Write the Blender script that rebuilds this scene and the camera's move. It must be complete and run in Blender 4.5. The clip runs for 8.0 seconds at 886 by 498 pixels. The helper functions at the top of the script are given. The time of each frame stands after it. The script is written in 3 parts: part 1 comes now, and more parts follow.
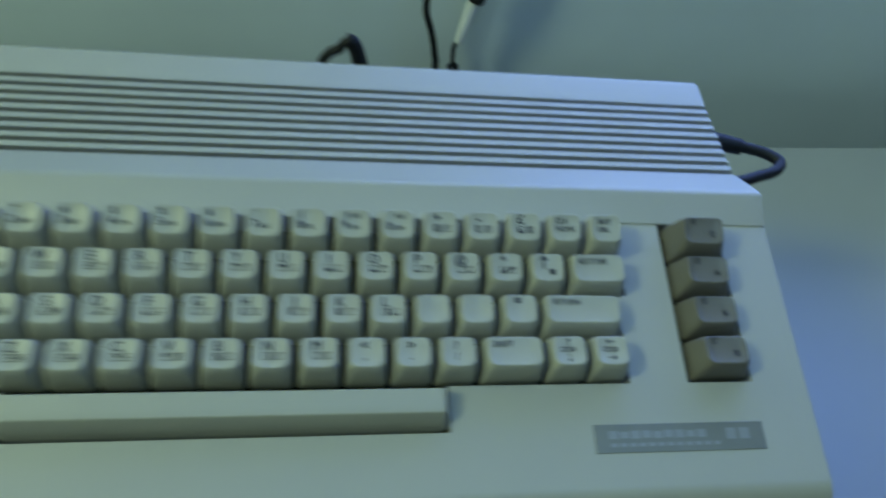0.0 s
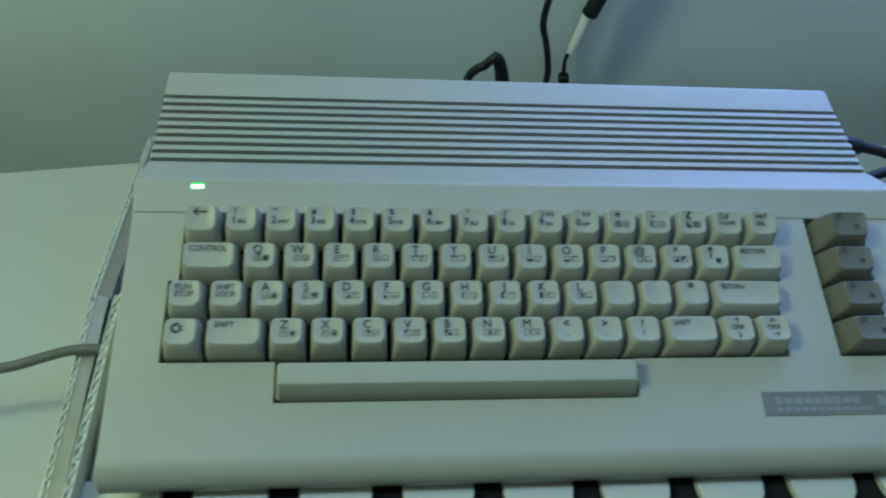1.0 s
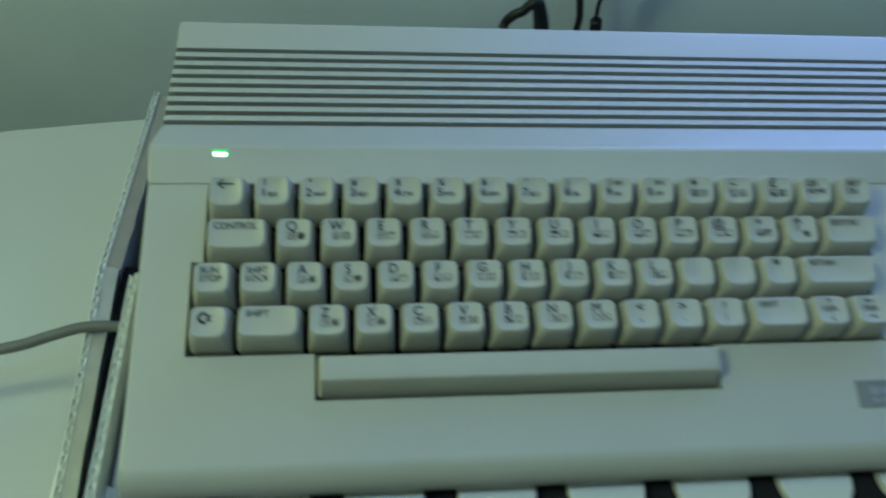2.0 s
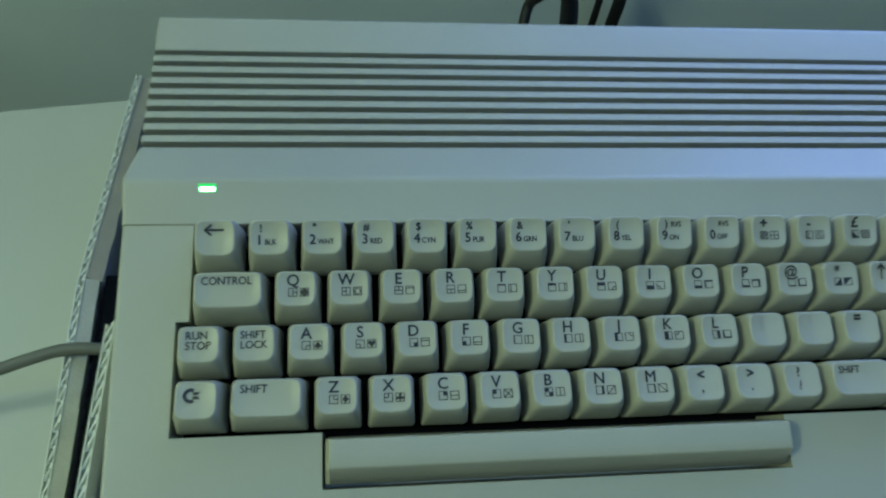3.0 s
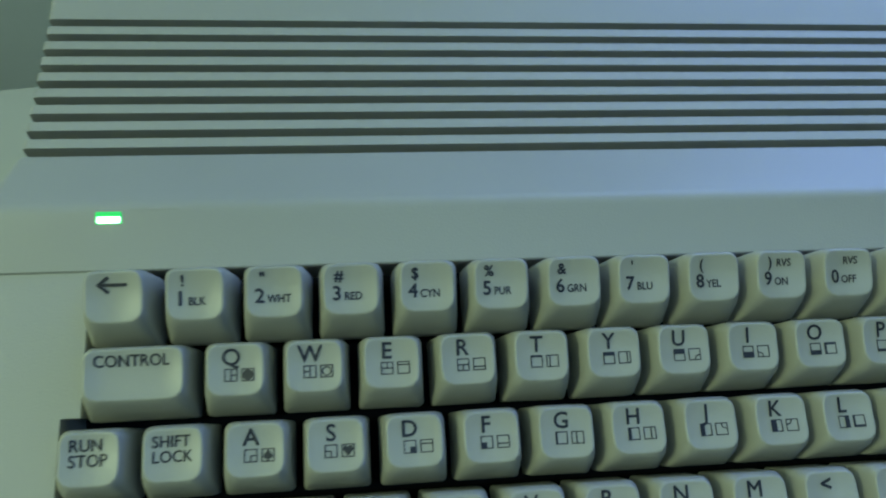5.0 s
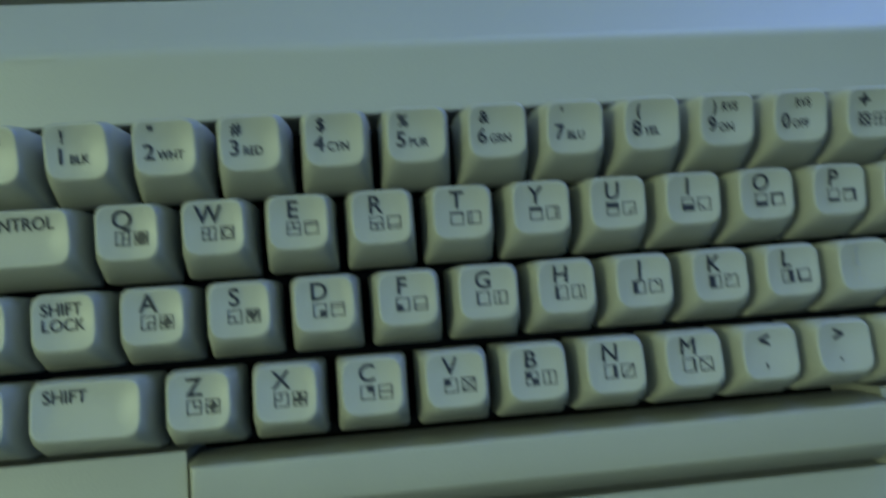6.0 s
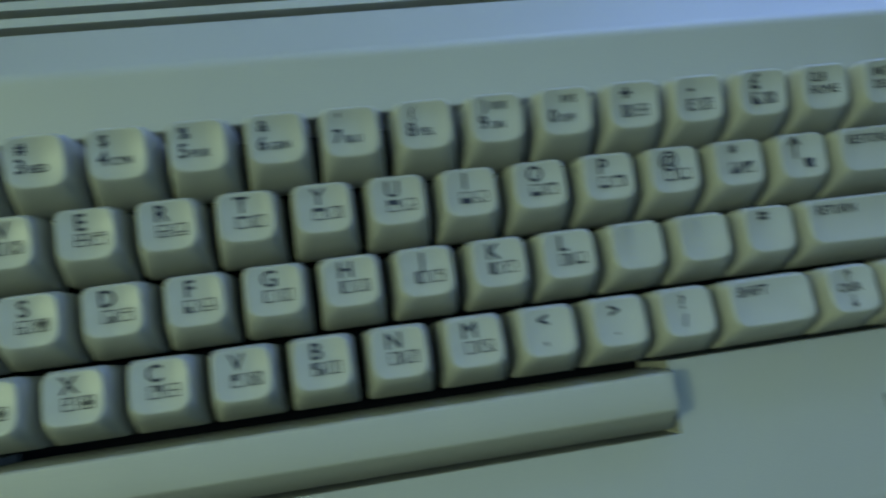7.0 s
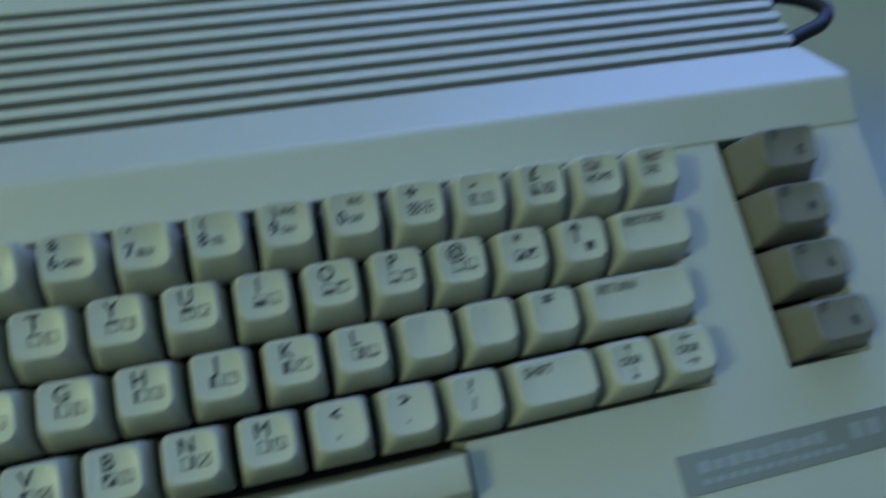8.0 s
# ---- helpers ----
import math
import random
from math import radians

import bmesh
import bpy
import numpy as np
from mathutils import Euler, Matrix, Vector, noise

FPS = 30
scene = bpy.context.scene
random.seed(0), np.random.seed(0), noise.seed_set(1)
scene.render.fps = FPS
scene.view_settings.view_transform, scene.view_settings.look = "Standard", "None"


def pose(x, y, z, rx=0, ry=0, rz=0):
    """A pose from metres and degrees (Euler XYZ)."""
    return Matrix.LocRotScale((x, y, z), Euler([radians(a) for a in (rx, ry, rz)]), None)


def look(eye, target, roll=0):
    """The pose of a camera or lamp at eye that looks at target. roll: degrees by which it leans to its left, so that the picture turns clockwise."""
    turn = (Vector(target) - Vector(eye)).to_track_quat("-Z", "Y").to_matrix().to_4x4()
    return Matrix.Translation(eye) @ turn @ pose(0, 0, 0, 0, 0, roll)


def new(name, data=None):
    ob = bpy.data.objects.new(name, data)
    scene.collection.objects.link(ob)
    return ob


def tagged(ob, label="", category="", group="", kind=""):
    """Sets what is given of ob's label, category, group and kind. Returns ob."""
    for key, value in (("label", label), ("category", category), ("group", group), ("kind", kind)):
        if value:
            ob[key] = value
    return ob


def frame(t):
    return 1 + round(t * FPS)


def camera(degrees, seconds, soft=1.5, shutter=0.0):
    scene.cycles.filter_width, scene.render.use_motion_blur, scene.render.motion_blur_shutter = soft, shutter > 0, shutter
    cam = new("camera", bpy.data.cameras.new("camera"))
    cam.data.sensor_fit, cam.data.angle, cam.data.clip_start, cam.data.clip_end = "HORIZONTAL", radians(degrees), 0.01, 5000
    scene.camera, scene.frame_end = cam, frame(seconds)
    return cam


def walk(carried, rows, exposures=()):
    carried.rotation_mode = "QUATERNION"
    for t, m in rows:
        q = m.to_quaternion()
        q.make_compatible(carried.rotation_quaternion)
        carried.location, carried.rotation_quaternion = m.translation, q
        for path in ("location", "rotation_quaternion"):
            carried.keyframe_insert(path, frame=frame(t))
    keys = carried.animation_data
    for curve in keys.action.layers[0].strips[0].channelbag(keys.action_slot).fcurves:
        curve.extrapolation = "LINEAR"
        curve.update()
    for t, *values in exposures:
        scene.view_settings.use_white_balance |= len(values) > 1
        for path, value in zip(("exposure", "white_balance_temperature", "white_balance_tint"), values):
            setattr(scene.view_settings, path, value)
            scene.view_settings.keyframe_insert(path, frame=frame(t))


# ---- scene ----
EXPOSURES = [(0.0, 0.05), (1.0, 0.06), (2.0, 0.0), (4.0, -0.13), (5.5, -0.17), (6.0, -0.24), (7.0, -0.23), (8.0, -0.14)]
cam = camera(59.80, 8.0, soft=2.05, shutter=1.0)
PATH = [
    (0, (-0.0161, -0.1513, 0.3270), (0.0344, 0.0242, 0.0890), 13.74),
    (0.5, (-0.0591, -0.1718, 0.3595), (-0.0207, 0.0061, 0.1211), 10.47),
    (1, (-0.0927, -0.1834, 0.3632), (-0.0607, -0.0063, 0.1232), 8.53),
    (1.5, (-0.1018, -0.1684, 0.3501), (-0.0665, 0.0042, 0.1073), 8.63),
    (2, (-0.1134, -0.1466, 0.3336), (-0.0809, 0.0136, 0.0820), 9.12),
    (2.2, (-0.1227, -0.1305, 0.3299), (-0.0901, 0.0280, 0.0772), 9.36),
    (3.3, (-0.1166, -0.0722, 0.2956), (-0.0821, 0.0659, 0.0315), 11.58),
    (3.5, (-0.1154, -0.0653, 0.2817), (-0.0802, 0.0774, 0.0202), 11.49),
    (4, (-0.1201, -0.0470, 0.2619), (-0.0845, 0.0908, -0.0022), 12.33),
    (5.5, (-0.1016, -0.0199, 0.2335), (-0.0672, 0.1063, -0.0364), 11.29),
    (6, (-0.0898, -0.0268, 0.2263), (-0.0564, 0.0670, -0.0566), 14.80),
    (6.5, (-0.0770, -0.0432, 0.2296), (-0.0366, 0.0684, -0.0459), 13.32),
    (7, (-0.0470, -0.0484, 0.2356), (-0.0010, 0.0620, -0.0395), 14.04),
    (7.5, (-0.0246, -0.0558, 0.2393), (0.0301, 0.0651, -0.0298), 13.72),
    (8, (-0.0049, -0.0512, 0.2559), (0.0616, 0.0740, -0.0085), 15.48),
]
walk(cam, [(t, look(eye, target, roll)) for t, eye, target, roll in PATH], exposures=EXPOSURES)

# ---- light ----
world = bpy.data.worlds.new("world")
scene.world = world
world.use_nodes = True
world.node_tree.nodes["Background"].inputs[0].default_value = (0.55, 0.75, 0.72, 1)
world.node_tree.nodes["Background"].inputs[1].default_value = 0.12


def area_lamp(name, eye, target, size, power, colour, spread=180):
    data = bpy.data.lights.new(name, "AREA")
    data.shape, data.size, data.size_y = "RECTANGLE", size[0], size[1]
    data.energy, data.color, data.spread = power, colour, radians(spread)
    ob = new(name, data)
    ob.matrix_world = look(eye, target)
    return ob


lamp = bpy.data.lights.new("room_lamp", "POINT")
lamp.energy, lamp.color, lamp.shadow_soft_size = 48.5, (0.755, 1.0, 0.61), 0.15
new("room_lamp", lamp).location = (-1.45, -0.25, 1.45)
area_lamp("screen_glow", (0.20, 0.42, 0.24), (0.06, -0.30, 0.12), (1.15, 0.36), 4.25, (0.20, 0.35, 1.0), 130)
area_lamp("ceiling_light", (0.22, -0.26, 1.25), (0.22, 0.1, 0.0), (1.1, 0.05), 4.5, (0.27, 0.56, 1.0))


# ---- materials ----
def material(name, colour, rough=0.5, metal=0.0, spread=0.06, scale=60.0, bump=0.05, bump_scale=900.0, emit=0.0, stain=0.0):
    m = bpy.data.materials.new(name)
    m.use_nodes = True
    n, l = m.node_tree.nodes, m.node_tree.links
    b = n["Principled BSDF"]
    b.inputs["Roughness"].default_value, b.inputs["Metallic"].default_value = rough, metal
    co = n.new("ShaderNodeTexCoord")
    big = n.new("ShaderNodeTexNoise")
    big.inputs["Scale"].default_value, big.inputs["Detail"].default_value = scale, 4
    l.new(co.outputs["Object"], big.inputs["Vector"])
    ramp = n.new("ShaderNodeValToRGB")
    lo = [max(0.0, c * (1 - spread)) for c in colour]
    hi = [min(1.0, c * (1 + spread)) for c in colour]
    if stain:
        lo = [lo[0] * (1 - 0.5 * stain), lo[1] * (1 - 0.8 * stain), lo[2] * (1 - stain)]
    ramp.color_ramp.elements[0].color, ramp.color_ramp.elements[1].color = (*lo, 1), (*hi, 1)
    ramp.color_ramp.elements[0].position, ramp.color_ramp.elements[1].position = 0.3, 0.7
    l.new(big.outputs["Fac"], ramp.inputs["Fac"])
    l.new(ramp.outputs["Color"], b.inputs["Base Color"])
    fine = n.new("ShaderNodeTexNoise")
    fine.inputs["Scale"].default_value, fine.inputs["Detail"].default_value = bump_scale, 3
    l.new(co.outputs["Object"], fine.inputs["Vector"])
    bu = n.new("ShaderNodeBump")
    bu.inputs["Strength"].default_value, bu.inputs["Distance"].default_value = bump, 0.001
    l.new(fine.outputs["Fac"], bu.inputs["Height"])
    l.new(bu.outputs["Normal"], b.inputs["Normal"])
    mr = n.new("ShaderNodeMapRange")
    mr.inputs["To Min"].default_value, mr.inputs["To Max"].default_value = max(0.05, rough - 0.06), min(1.0, rough + 0.06)
    l.new(big.outputs["Fac"], mr.inputs["Value"])
    l.new(mr.outputs["Result"], b.inputs["Roughness"])
    if emit:
        b.inputs["Emission Color"].default_value, b.inputs["Emission Strength"].default_value = (*colour, 1), emit
    return m


CASE = material("case_plastic", (0.40, 0.39, 0.335), 0.43, spread=0.03, scale=14, bump=0.12, bump_scale=1800)
BASE = material("base_plastic", (0.45, 0.44, 0.38), 0.5, spread=0.03, scale=14, bump=0.12, bump_scale=1800)
# Near-black tone for unseen surfaces, keeps bounced fill low.
BOUNCE_CUT = material("unseen_bounce_cut", (0.05, 0.055, 0.055), 0.9, spread=0.05, scale=5, bump=0.1, bump_scale=350)
CEILING = material("ceiling_bounce", (0.44, 0.45, 0.44), 0.9, spread=0.04, scale=5, bump=0.1, bump_scale=350)
KEY = material("key_plastic", (0.40, 0.385, 0.31), 0.40, spread=0.03, scale=40, bump=0.06, bump_scale=1500)
FKEY = material("function_key_plastic", (0.15, 0.135, 0.105), 0.42, spread=0.04, scale=40, bump=0.06, bump_scale=1500)
INK = material("legend_ink", (0.018, 0.018, 0.022), 0.5, spread=0.1, bump=0.0)
PALE_INK = material("faint_print", (0.36, 0.36, 0.36), 0.5, spread=0.1, bump=0.0)
PLATE = material("key_plate", (0.004, 0.004, 0.004), 0.9, spread=0.2, bump=0.05)
PLATE.node_tree.nodes["Principled BSDF"].inputs["Specular IOR Level"].default_value = 0.05
BADGE = material("badge_metal", (0.21, 0.21, 0.185), 0.38, metal=0.2, spread=0.05, scale=90, bump=0.03)
BADGE_INK = material("badge_print", (0.285, 0.29, 0.285), 0.4, metal=0.2, spread=0.05, bump=0.0)
LED_ON = material("lit_lens", (0.35, 1.0, 0.50), 0.3, spread=0.02, emit=9.0)
LED_RIM = material("lens_rim", (0.02, 0.62, 0.12), 0.3, spread=0.02, emit=0.7)
TABLE = material("table_laminate", (0.47, 0.48, 0.48), 0.45, spread=0.03, scale=6, bump=0.06, bump_scale=700)
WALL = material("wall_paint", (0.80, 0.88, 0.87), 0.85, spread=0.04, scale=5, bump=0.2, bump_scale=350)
CARD = material("cardboard_white", (0.74, 0.75, 0.71), 0.8, spread=0.05, scale=50, bump=0.2, bump_scale=500)
KRAFT = material("cardboard_inside", (0.56, 0.535, 0.455), 0.85, spread=0.08, scale=60, bump=0.25, bump_scale=500)
BROWN = material("cardboard_brown", (0.44, 0.39, 0.31), 0.85, spread=0.08, scale=60, bump=0.25, bump_scale=500)
HOLLOW_SHADE = material("flute_hollow_shade", (0.05, 0.05, 0.045), 0.85, spread=0.1, scale=80, bump=0.2, bump_scale=600)
TRAY = material("white_plastic", (0.72, 0.73, 0.72), 0.3, spread=0.02, scale=20, bump=0.02)
FOAM_AND_SHADE = material("black_foam_and_gap_shade", (0.004, 0.004, 0.004), 0.9, spread=0.2, bump=0.1)
RUBBER = material("black_rubber", (0.005, 0.005, 0.005), 0.62, spread=0.1, bump=0.05)
GREY_CABLE = material("grey_vinyl", (0.14, 0.138, 0.12), 0.5, spread=0.05, bump=0.05)
WHITE_PLUG = material("white_vinyl", (0.86, 0.88, 0.86), 0.4, spread=0.03, bump=0.02)

# ---- the keyboard's own frame: x and y in key widths, tilted up towards the back ----
U, TILT, LIFT = 0.019, radians(14), 2.75
KB = Matrix.Translation((0, 0, LIFT * U)) @ Matrix.Rotation(TILT, 4, "X") @ Matrix.Translation((-9.4 * U, 0, 0))


def K(x, y, z):
    return KB @ Vector((x * U, y * U, z * U))


def mesh_from(bm, name, mat, smooth=True):
    me = bpy.data.meshes.new(name)
    bmesh.ops.recalc_face_normals(bm, faces=bm.faces)
    bm.to_mesh(me)
    bm.free()
    me.materials.append(mat)
    if smooth:
        me.polygons.foreach_set("use_smooth", [True] * len(me.polygons))
    return me


def part(name, bm, mat, parent=None, label="", smooth=True):
    ob = new(name, mesh_from(bm, name, mat, smooth))
    if parent:
        ob.parent = parent
    if label:
        tagged(ob, label)
    return ob


def bevel(ob, width, segments=2, degrees=30):
    m = ob.modifiers.new("bevel", "BEVEL")
    m.width, m.segments, m.limit_method, m.angle_limit = width, segments, "ANGLE", radians(degrees)
    m.harden_normals = True
    return ob


def box(bm, x0, x1, y0, y1, z0, z1, m=None):
    r = bmesh.ops.create_cube(bm, size=1, matrix=Matrix.Translation(((x0 + x1) / 2, (y0 + y1) / 2, (z0 + z1) / 2)) @ Matrix.Diagonal((x1 - x0, y1 - y0, z1 - z0, 1)))
    if m is not None:
        bmesh.ops.transform(bm, matrix=m, verts=r["verts"])
    return r["verts"]


def tube(bm, points, radius, sides=12, taper=None):
    """A round tube along a smooth line through the points."""
    pts = [Vector(p) for p in points]
    line = []
    for i in range(len(pts) - 1):
        p0, p1, p2, p3 = pts[max(i - 1, 0)], pts[i], pts[i + 1], pts[min(i + 2, len(pts) - 1)]
        for k in range(8):
            s = k / 8
            line.append(0.5 * (2 * p1 + (p2 - p0) * s + (2 * p0 - 5 * p1 + 4 * p2 - p3) * s * s + (3 * p1 - p0 - 3 * p2 + p3) * s ** 3))
    line.append(pts[-1])
    rings, side = [], None
    for i, p in enumerate(line):
        d = (line[min(i + 1, len(line) - 1)] - line[max(i - 1, 0)]).normalized()
        side = (side - side.dot(d) * d).normalized() if side else d.orthogonal().normalized()
        up = d.cross(side)
        r = radius if taper is None else radius + (taper - radius) * i / (len(line) - 1)
        rings.append([bm.verts.new(p + r * (math.cos(a) * side + math.sin(a) * up)) for a in [2 * math.pi * k / sides for k in range(sides)]])
    for a, b in zip(rings, rings[1:]):
        for k in range(sides):
            bm.faces.new((a[k], a[(k + 1) % sides], b[(k + 1) % sides], b[k]))
    bm.faces.new(rings[0]), bm.faces.new(rings[-1])


# ---- room ----
TZ = -0.2
bm = bmesh.new()
back = [(-1.6 + 3.2 * i / 64) for i in range(65)]


def table_back(x):
    return 0.355 + (0.047 * x if x > 0 else 0.03 * x - 0.14 * x * x)


top = [bm.verts.new((x, table_back(x), TZ)) for x in back] + [bm.verts.new((1.6, -0.9, TZ)), bm.verts.new((-1.6, -0.9, TZ))]
face = bm.faces.new(top)
low = bmesh.ops.extrude_face_region(bm, geom=[face])
bmesh.ops.translate(bm, verts=[v for v in low["geom"] if isinstance(v, bmesh.types.BMVert)], vec=(0, 0, -0.03))
table = tagged(bevel(part("table", bm, TABLE, smooth=False), 0.002), "pale laminate table top with a curved back edge", "table")
for x in (-1.4, 1.4):
    for y in (-0.8, -0.3):
        bm = bmesh.new()
        box(bm, x - 0.025, x + 0.025, y - 0.025, y + 0.025, -0.95, TZ - 0.03)
        part("leg", bm, TABLE, table, smooth=False)


def slab(name, label, x0, x1, y0, y1, z0, z1, mat):
    bm = bmesh.new()
    box(bm, x0, x1, y0, y1, z0, z1)
    return tagged(part(name, bm, mat, smooth=False), label, name.split("_")[0], kind="structure")


slab("wall_back", "painted plaster wall, grey-green in view, darkened out of view", -2.2, 2.2, 0.45, 0.55, -0.95, 1.7, WALL)
# Unseen walls and floor close the room, darkened so they return little light.
slab("wall_front", "painted plaster wall, grey-green in view, darkened out of view", -2.2, 2.2, -2.3, -2.2, -0.95, 1.7, BOUNCE_CUT)
slab("wall_left", "painted plaster wall, grey-green in view, darkened out of view", -2.3, -2.2, -2.3, 0.55, -0.95, 1.7, BOUNCE_CUT)
slab("wall_right", "painted plaster wall, grey-green in view, darkened out of view", 2.2, 2.3, -2.3, 0.55, -0.95, 1.7, BOUNCE_CUT)
slab("floor", "unseen floor, near-black to cut bounced light", -2.3, 2.3, -2.3, 0.55, -1.03, -0.95, BOUNCE_CUT)
# Unseen; paler than the far walls to bounce lamp light onto the keys.
slab("ceiling", "plain unseen ceiling, grey tone set to bounce light down", -2.3, 2.3, -2.3, 0.55, 1.7, 1.78, CEILING)

# ---- the computer's case ----
computer = tagged(new("home_computer"), "beige plastic home computer with a built-in keyboard, power light lit", "computer")
XL, XR = -1.45, 20.27
FRONT, CREASE, RIDGE = -3.42, 3.47, 4.34


def deck(y):
    return -0.64 - 0.06 * y


# wells: x0, x1, y0, y1
WELLS = [(-0.06, 16.06, 1.5, 3.46), (-0.31, 15.81, -0.66, 1.5), (2.46, 11.56, -1.68, -0.66), (17.22, 18.84, -0.66, 3.46)]


def in_well(x, y):
    return any(a < x < b and c < y < d for a, b, c, d in WELLS)


profile = [(FRONT - 0.17, -1.25)] + [(FRONT + 0.50 - 0.67 * math.sin(radians(a)), -1.05 + (1.05 + deck(FRONT + 0.50)) * math.cos(radians(a))) for a in range(90, -1, -10)]
profile += [(y, deck(y)) for y in (-1.68, -0.66, 1.5, 3.46)]
profile += [(3.478, -0.812), (RIDGE - 0.16, -0.690), (RIDGE - 0.09, -0.672), (RIDGE - 0.02, -0.672), (RIDGE + 0.05, -0.692), (RIDGE + 0.13, -0.745)]
g0, g1, n_groove = 5.52, 8.06, 9
z_at = lambda y: -1.70 - (y - 5.52) * 0.262
profile += [(5.38, -1.60)]
step = (g1 - g0) / (n_groove - 1)
for i in range(n_groove):
    yc = g0 + i * step
    w = 0.076
    profile += [(yc - w, z_at(yc - w)), (yc - w * 0.55, z_at(yc) - 0.42), (yc + w * 0.55, z_at(yc) - 0.42), (yc + w, z_at(yc + w))]
profile += [(9.0, z_at(9.0) + 0.06), (9.13, z_at(9.1) + 0.0), (9.17, z_at(9.1) - 0.14), (9.05, -3.6)]

xs = sorted({XL, XL + 0.03, XL + 0.09, XR - 0.09, XR - 0.03, XR} | {w[0] for w in WELLS} | {w[1] for w in WELLS})
bm = bmesh.new()
drop = {XL: 0.075, XR: 0.075, XL + 0.03: 0.022, XR - 0.03: 0.022}
grid = [[bm.verts.new(K(x, y, z - drop.get(x, 0.0))) for x in xs] for y, z in profile]
for i in range(len(profile) - 1):
    ym = (profile[i][0] + profile[i + 1][0]) / 2
    for j in range(len(xs) - 1):
        if -1.7 < ym < 3.465 and in_well((xs[j] + xs[j + 1]) / 2, ym):
            continue
        bm.faces.new((grid[i][j], grid[i][j + 1], grid[i + 1][j + 1], grid[i + 1][j]))
# the well's walls
for e in [e for e in bm.edges if e.is_boundary]:
    a, b = e.verts
    ca, cb = KB.inverted() @ a.co / U, KB.inverted() @ b.co / U
    if all(-1.7 < c.y < 3.47 and XL + 0.1 < c.x < XR - 0.1 for c in (ca, cb)):
        va, vb = bm.verts.new(K(ca.x, ca.y, -1.75)), bm.verts.new(K(cb.x, cb.y, -1.75))
        bm.faces.new((a, b, vb, va))
# the sides
for j in (0, len(xs) - 1):
    foot = [bm.verts.new(Vector((v.co.x, v.co.y, min(0.014, v.co.z - 0.001)))) for v in (g[j] for g in grid)]
    for i in range(len(profile) - 1):
        bm.faces.new((grid[i][j], grid[i + 1][j], foot[i + 1], foot[i]))
bmesh.ops.remove_doubles(bm, verts=bm.verts, dist=1e-6)
case = part("upper_case", bm, CASE, computer)
case.data.set_sharp_from_angle(angle=radians(24))
bevel(case, 0.0006, 2, 40)
wn = case.modifiers.new("normals", "WEIGHTED_NORMAL")
wn.weight, wn.keep_sharp = 100, True

bm = bmesh.new()
x0, x1 = K(XL, 0, 0).x + 0.002, K(XR, 0, 0).x - 0.002
yf, yb = K(0, FRONT - 0.17, -1.2).y + 0.004, K(0, 9.0, -3.4).y - 0.012
box(bm, x0, x1, yf, yb, 0.004, 0.0135)
bevel(part("lower_case", bm, BASE, computer, smooth=False), 0.002, 2)
for x in (x0 + 0.03, x1 - 0.03):
    for y in (yf + 0.02, yb - 0.03):
        bm = bmesh.new()
        bmesh.ops.create_cone(bm, cap_ends=True, segments=20, radius1=0.007, radius2=0.006, depth=0.004, matrix=Matrix.Translation((x, y, 0.002)))
        part("foot", bm, RUBBER, computer, "round rubber foot", smooth=False)
bm = bmesh.new()
box(bm, -0.6 * U, 19.0 * U, -1.9 * U, 3.5 * U, -1.85 * U, -1.72 * U, KB)
part("key_plate", bm, PLATE, computer, "black keyboard plate below the keys", smooth=False)

# power light: a lit lens with a green rim, on the strip above the keys
panel_tilt = math.atan2(0.122, 0.70)
LED_M = KB @ Matrix.Translation((0.2 * U, 4.18 * U, -0.686 * U)) @ Matrix.Rotation(panel_tilt, 4, "X")
bm = bmesh.new()
box(bm, -0.185 * U, 0.185 * U, -0.085 * U, 0.10 * U, -0.05 * U, 0.012 * U, LED_M)
led = bevel(part("power_light", bm, LED_RIM, computer, "green power light", smooth=False), 0.0006, 2)
bm = bmesh.new()
box(bm, -0.16 * U, 0.16 * U, -0.07 * U, 0.03 * U, -0.04 * U, 0.022 * U, LED_M)
bevel(part("lens", bm, LED_ON, led, "brightly lit white-green lens", smooth=False), 0.0005, 2)
bm = bmesh.new()
box(bm, 0.28 * U, 0.95 * U, 0.10 * U, 0.125 * U, -0.02 * U, 0.0035 * U, LED_M)
part("faint_mark", bm, CASE, computer, "faint raised line beside the light", smooth=False)

# badge: brand lettering stands as plain bars
bm = bmesh.new()
BZ = math.atan(-0.06)
BADGE_M = KB @ Matrix.Translation((16.79 * U, -1.905 * U, deck(-1.905) * U)) @ Matrix.Rotation(BZ, 4, "X")
box(bm, -2.04 * U, 2.04 * U, -0.32 * U, 0.32 * U, -0.02 * U, 0.018 * U, BADGE_M)
badge = bevel(part("badge", bm, BADGE, computer, "grey metal name badge with faint bars", smooth=False), 0.0004, 2)
bars = [(-1.70 + 0.262 * k, -1.70 + 0.262 * k + 0.205, -0.01 + 0.012 * (k % 2), 0.165 - 0.02 * (k % 3 == 1)) for k in range(9)]
bars += [(-1.68 + 0.222 * k, -1.68 + 0.222 * k + 0.15, -0.185, -0.105) for k in range(12)]
bars += [(1.10, 1.33, -0.07, 0.18), (1.42, 1.66, -0.07, 0.18)]
for bx0, bx1, by0, by1 in bars:
    bm = bmesh.new()
    box(bm, bx0 * U, bx1 * U, by0 * U, by1 * U, 0.014 * U, 0.021 * U, BADGE_M)
    part("print_bar", bm, BADGE_INK, badge, "pale printed bar", smooth=False)

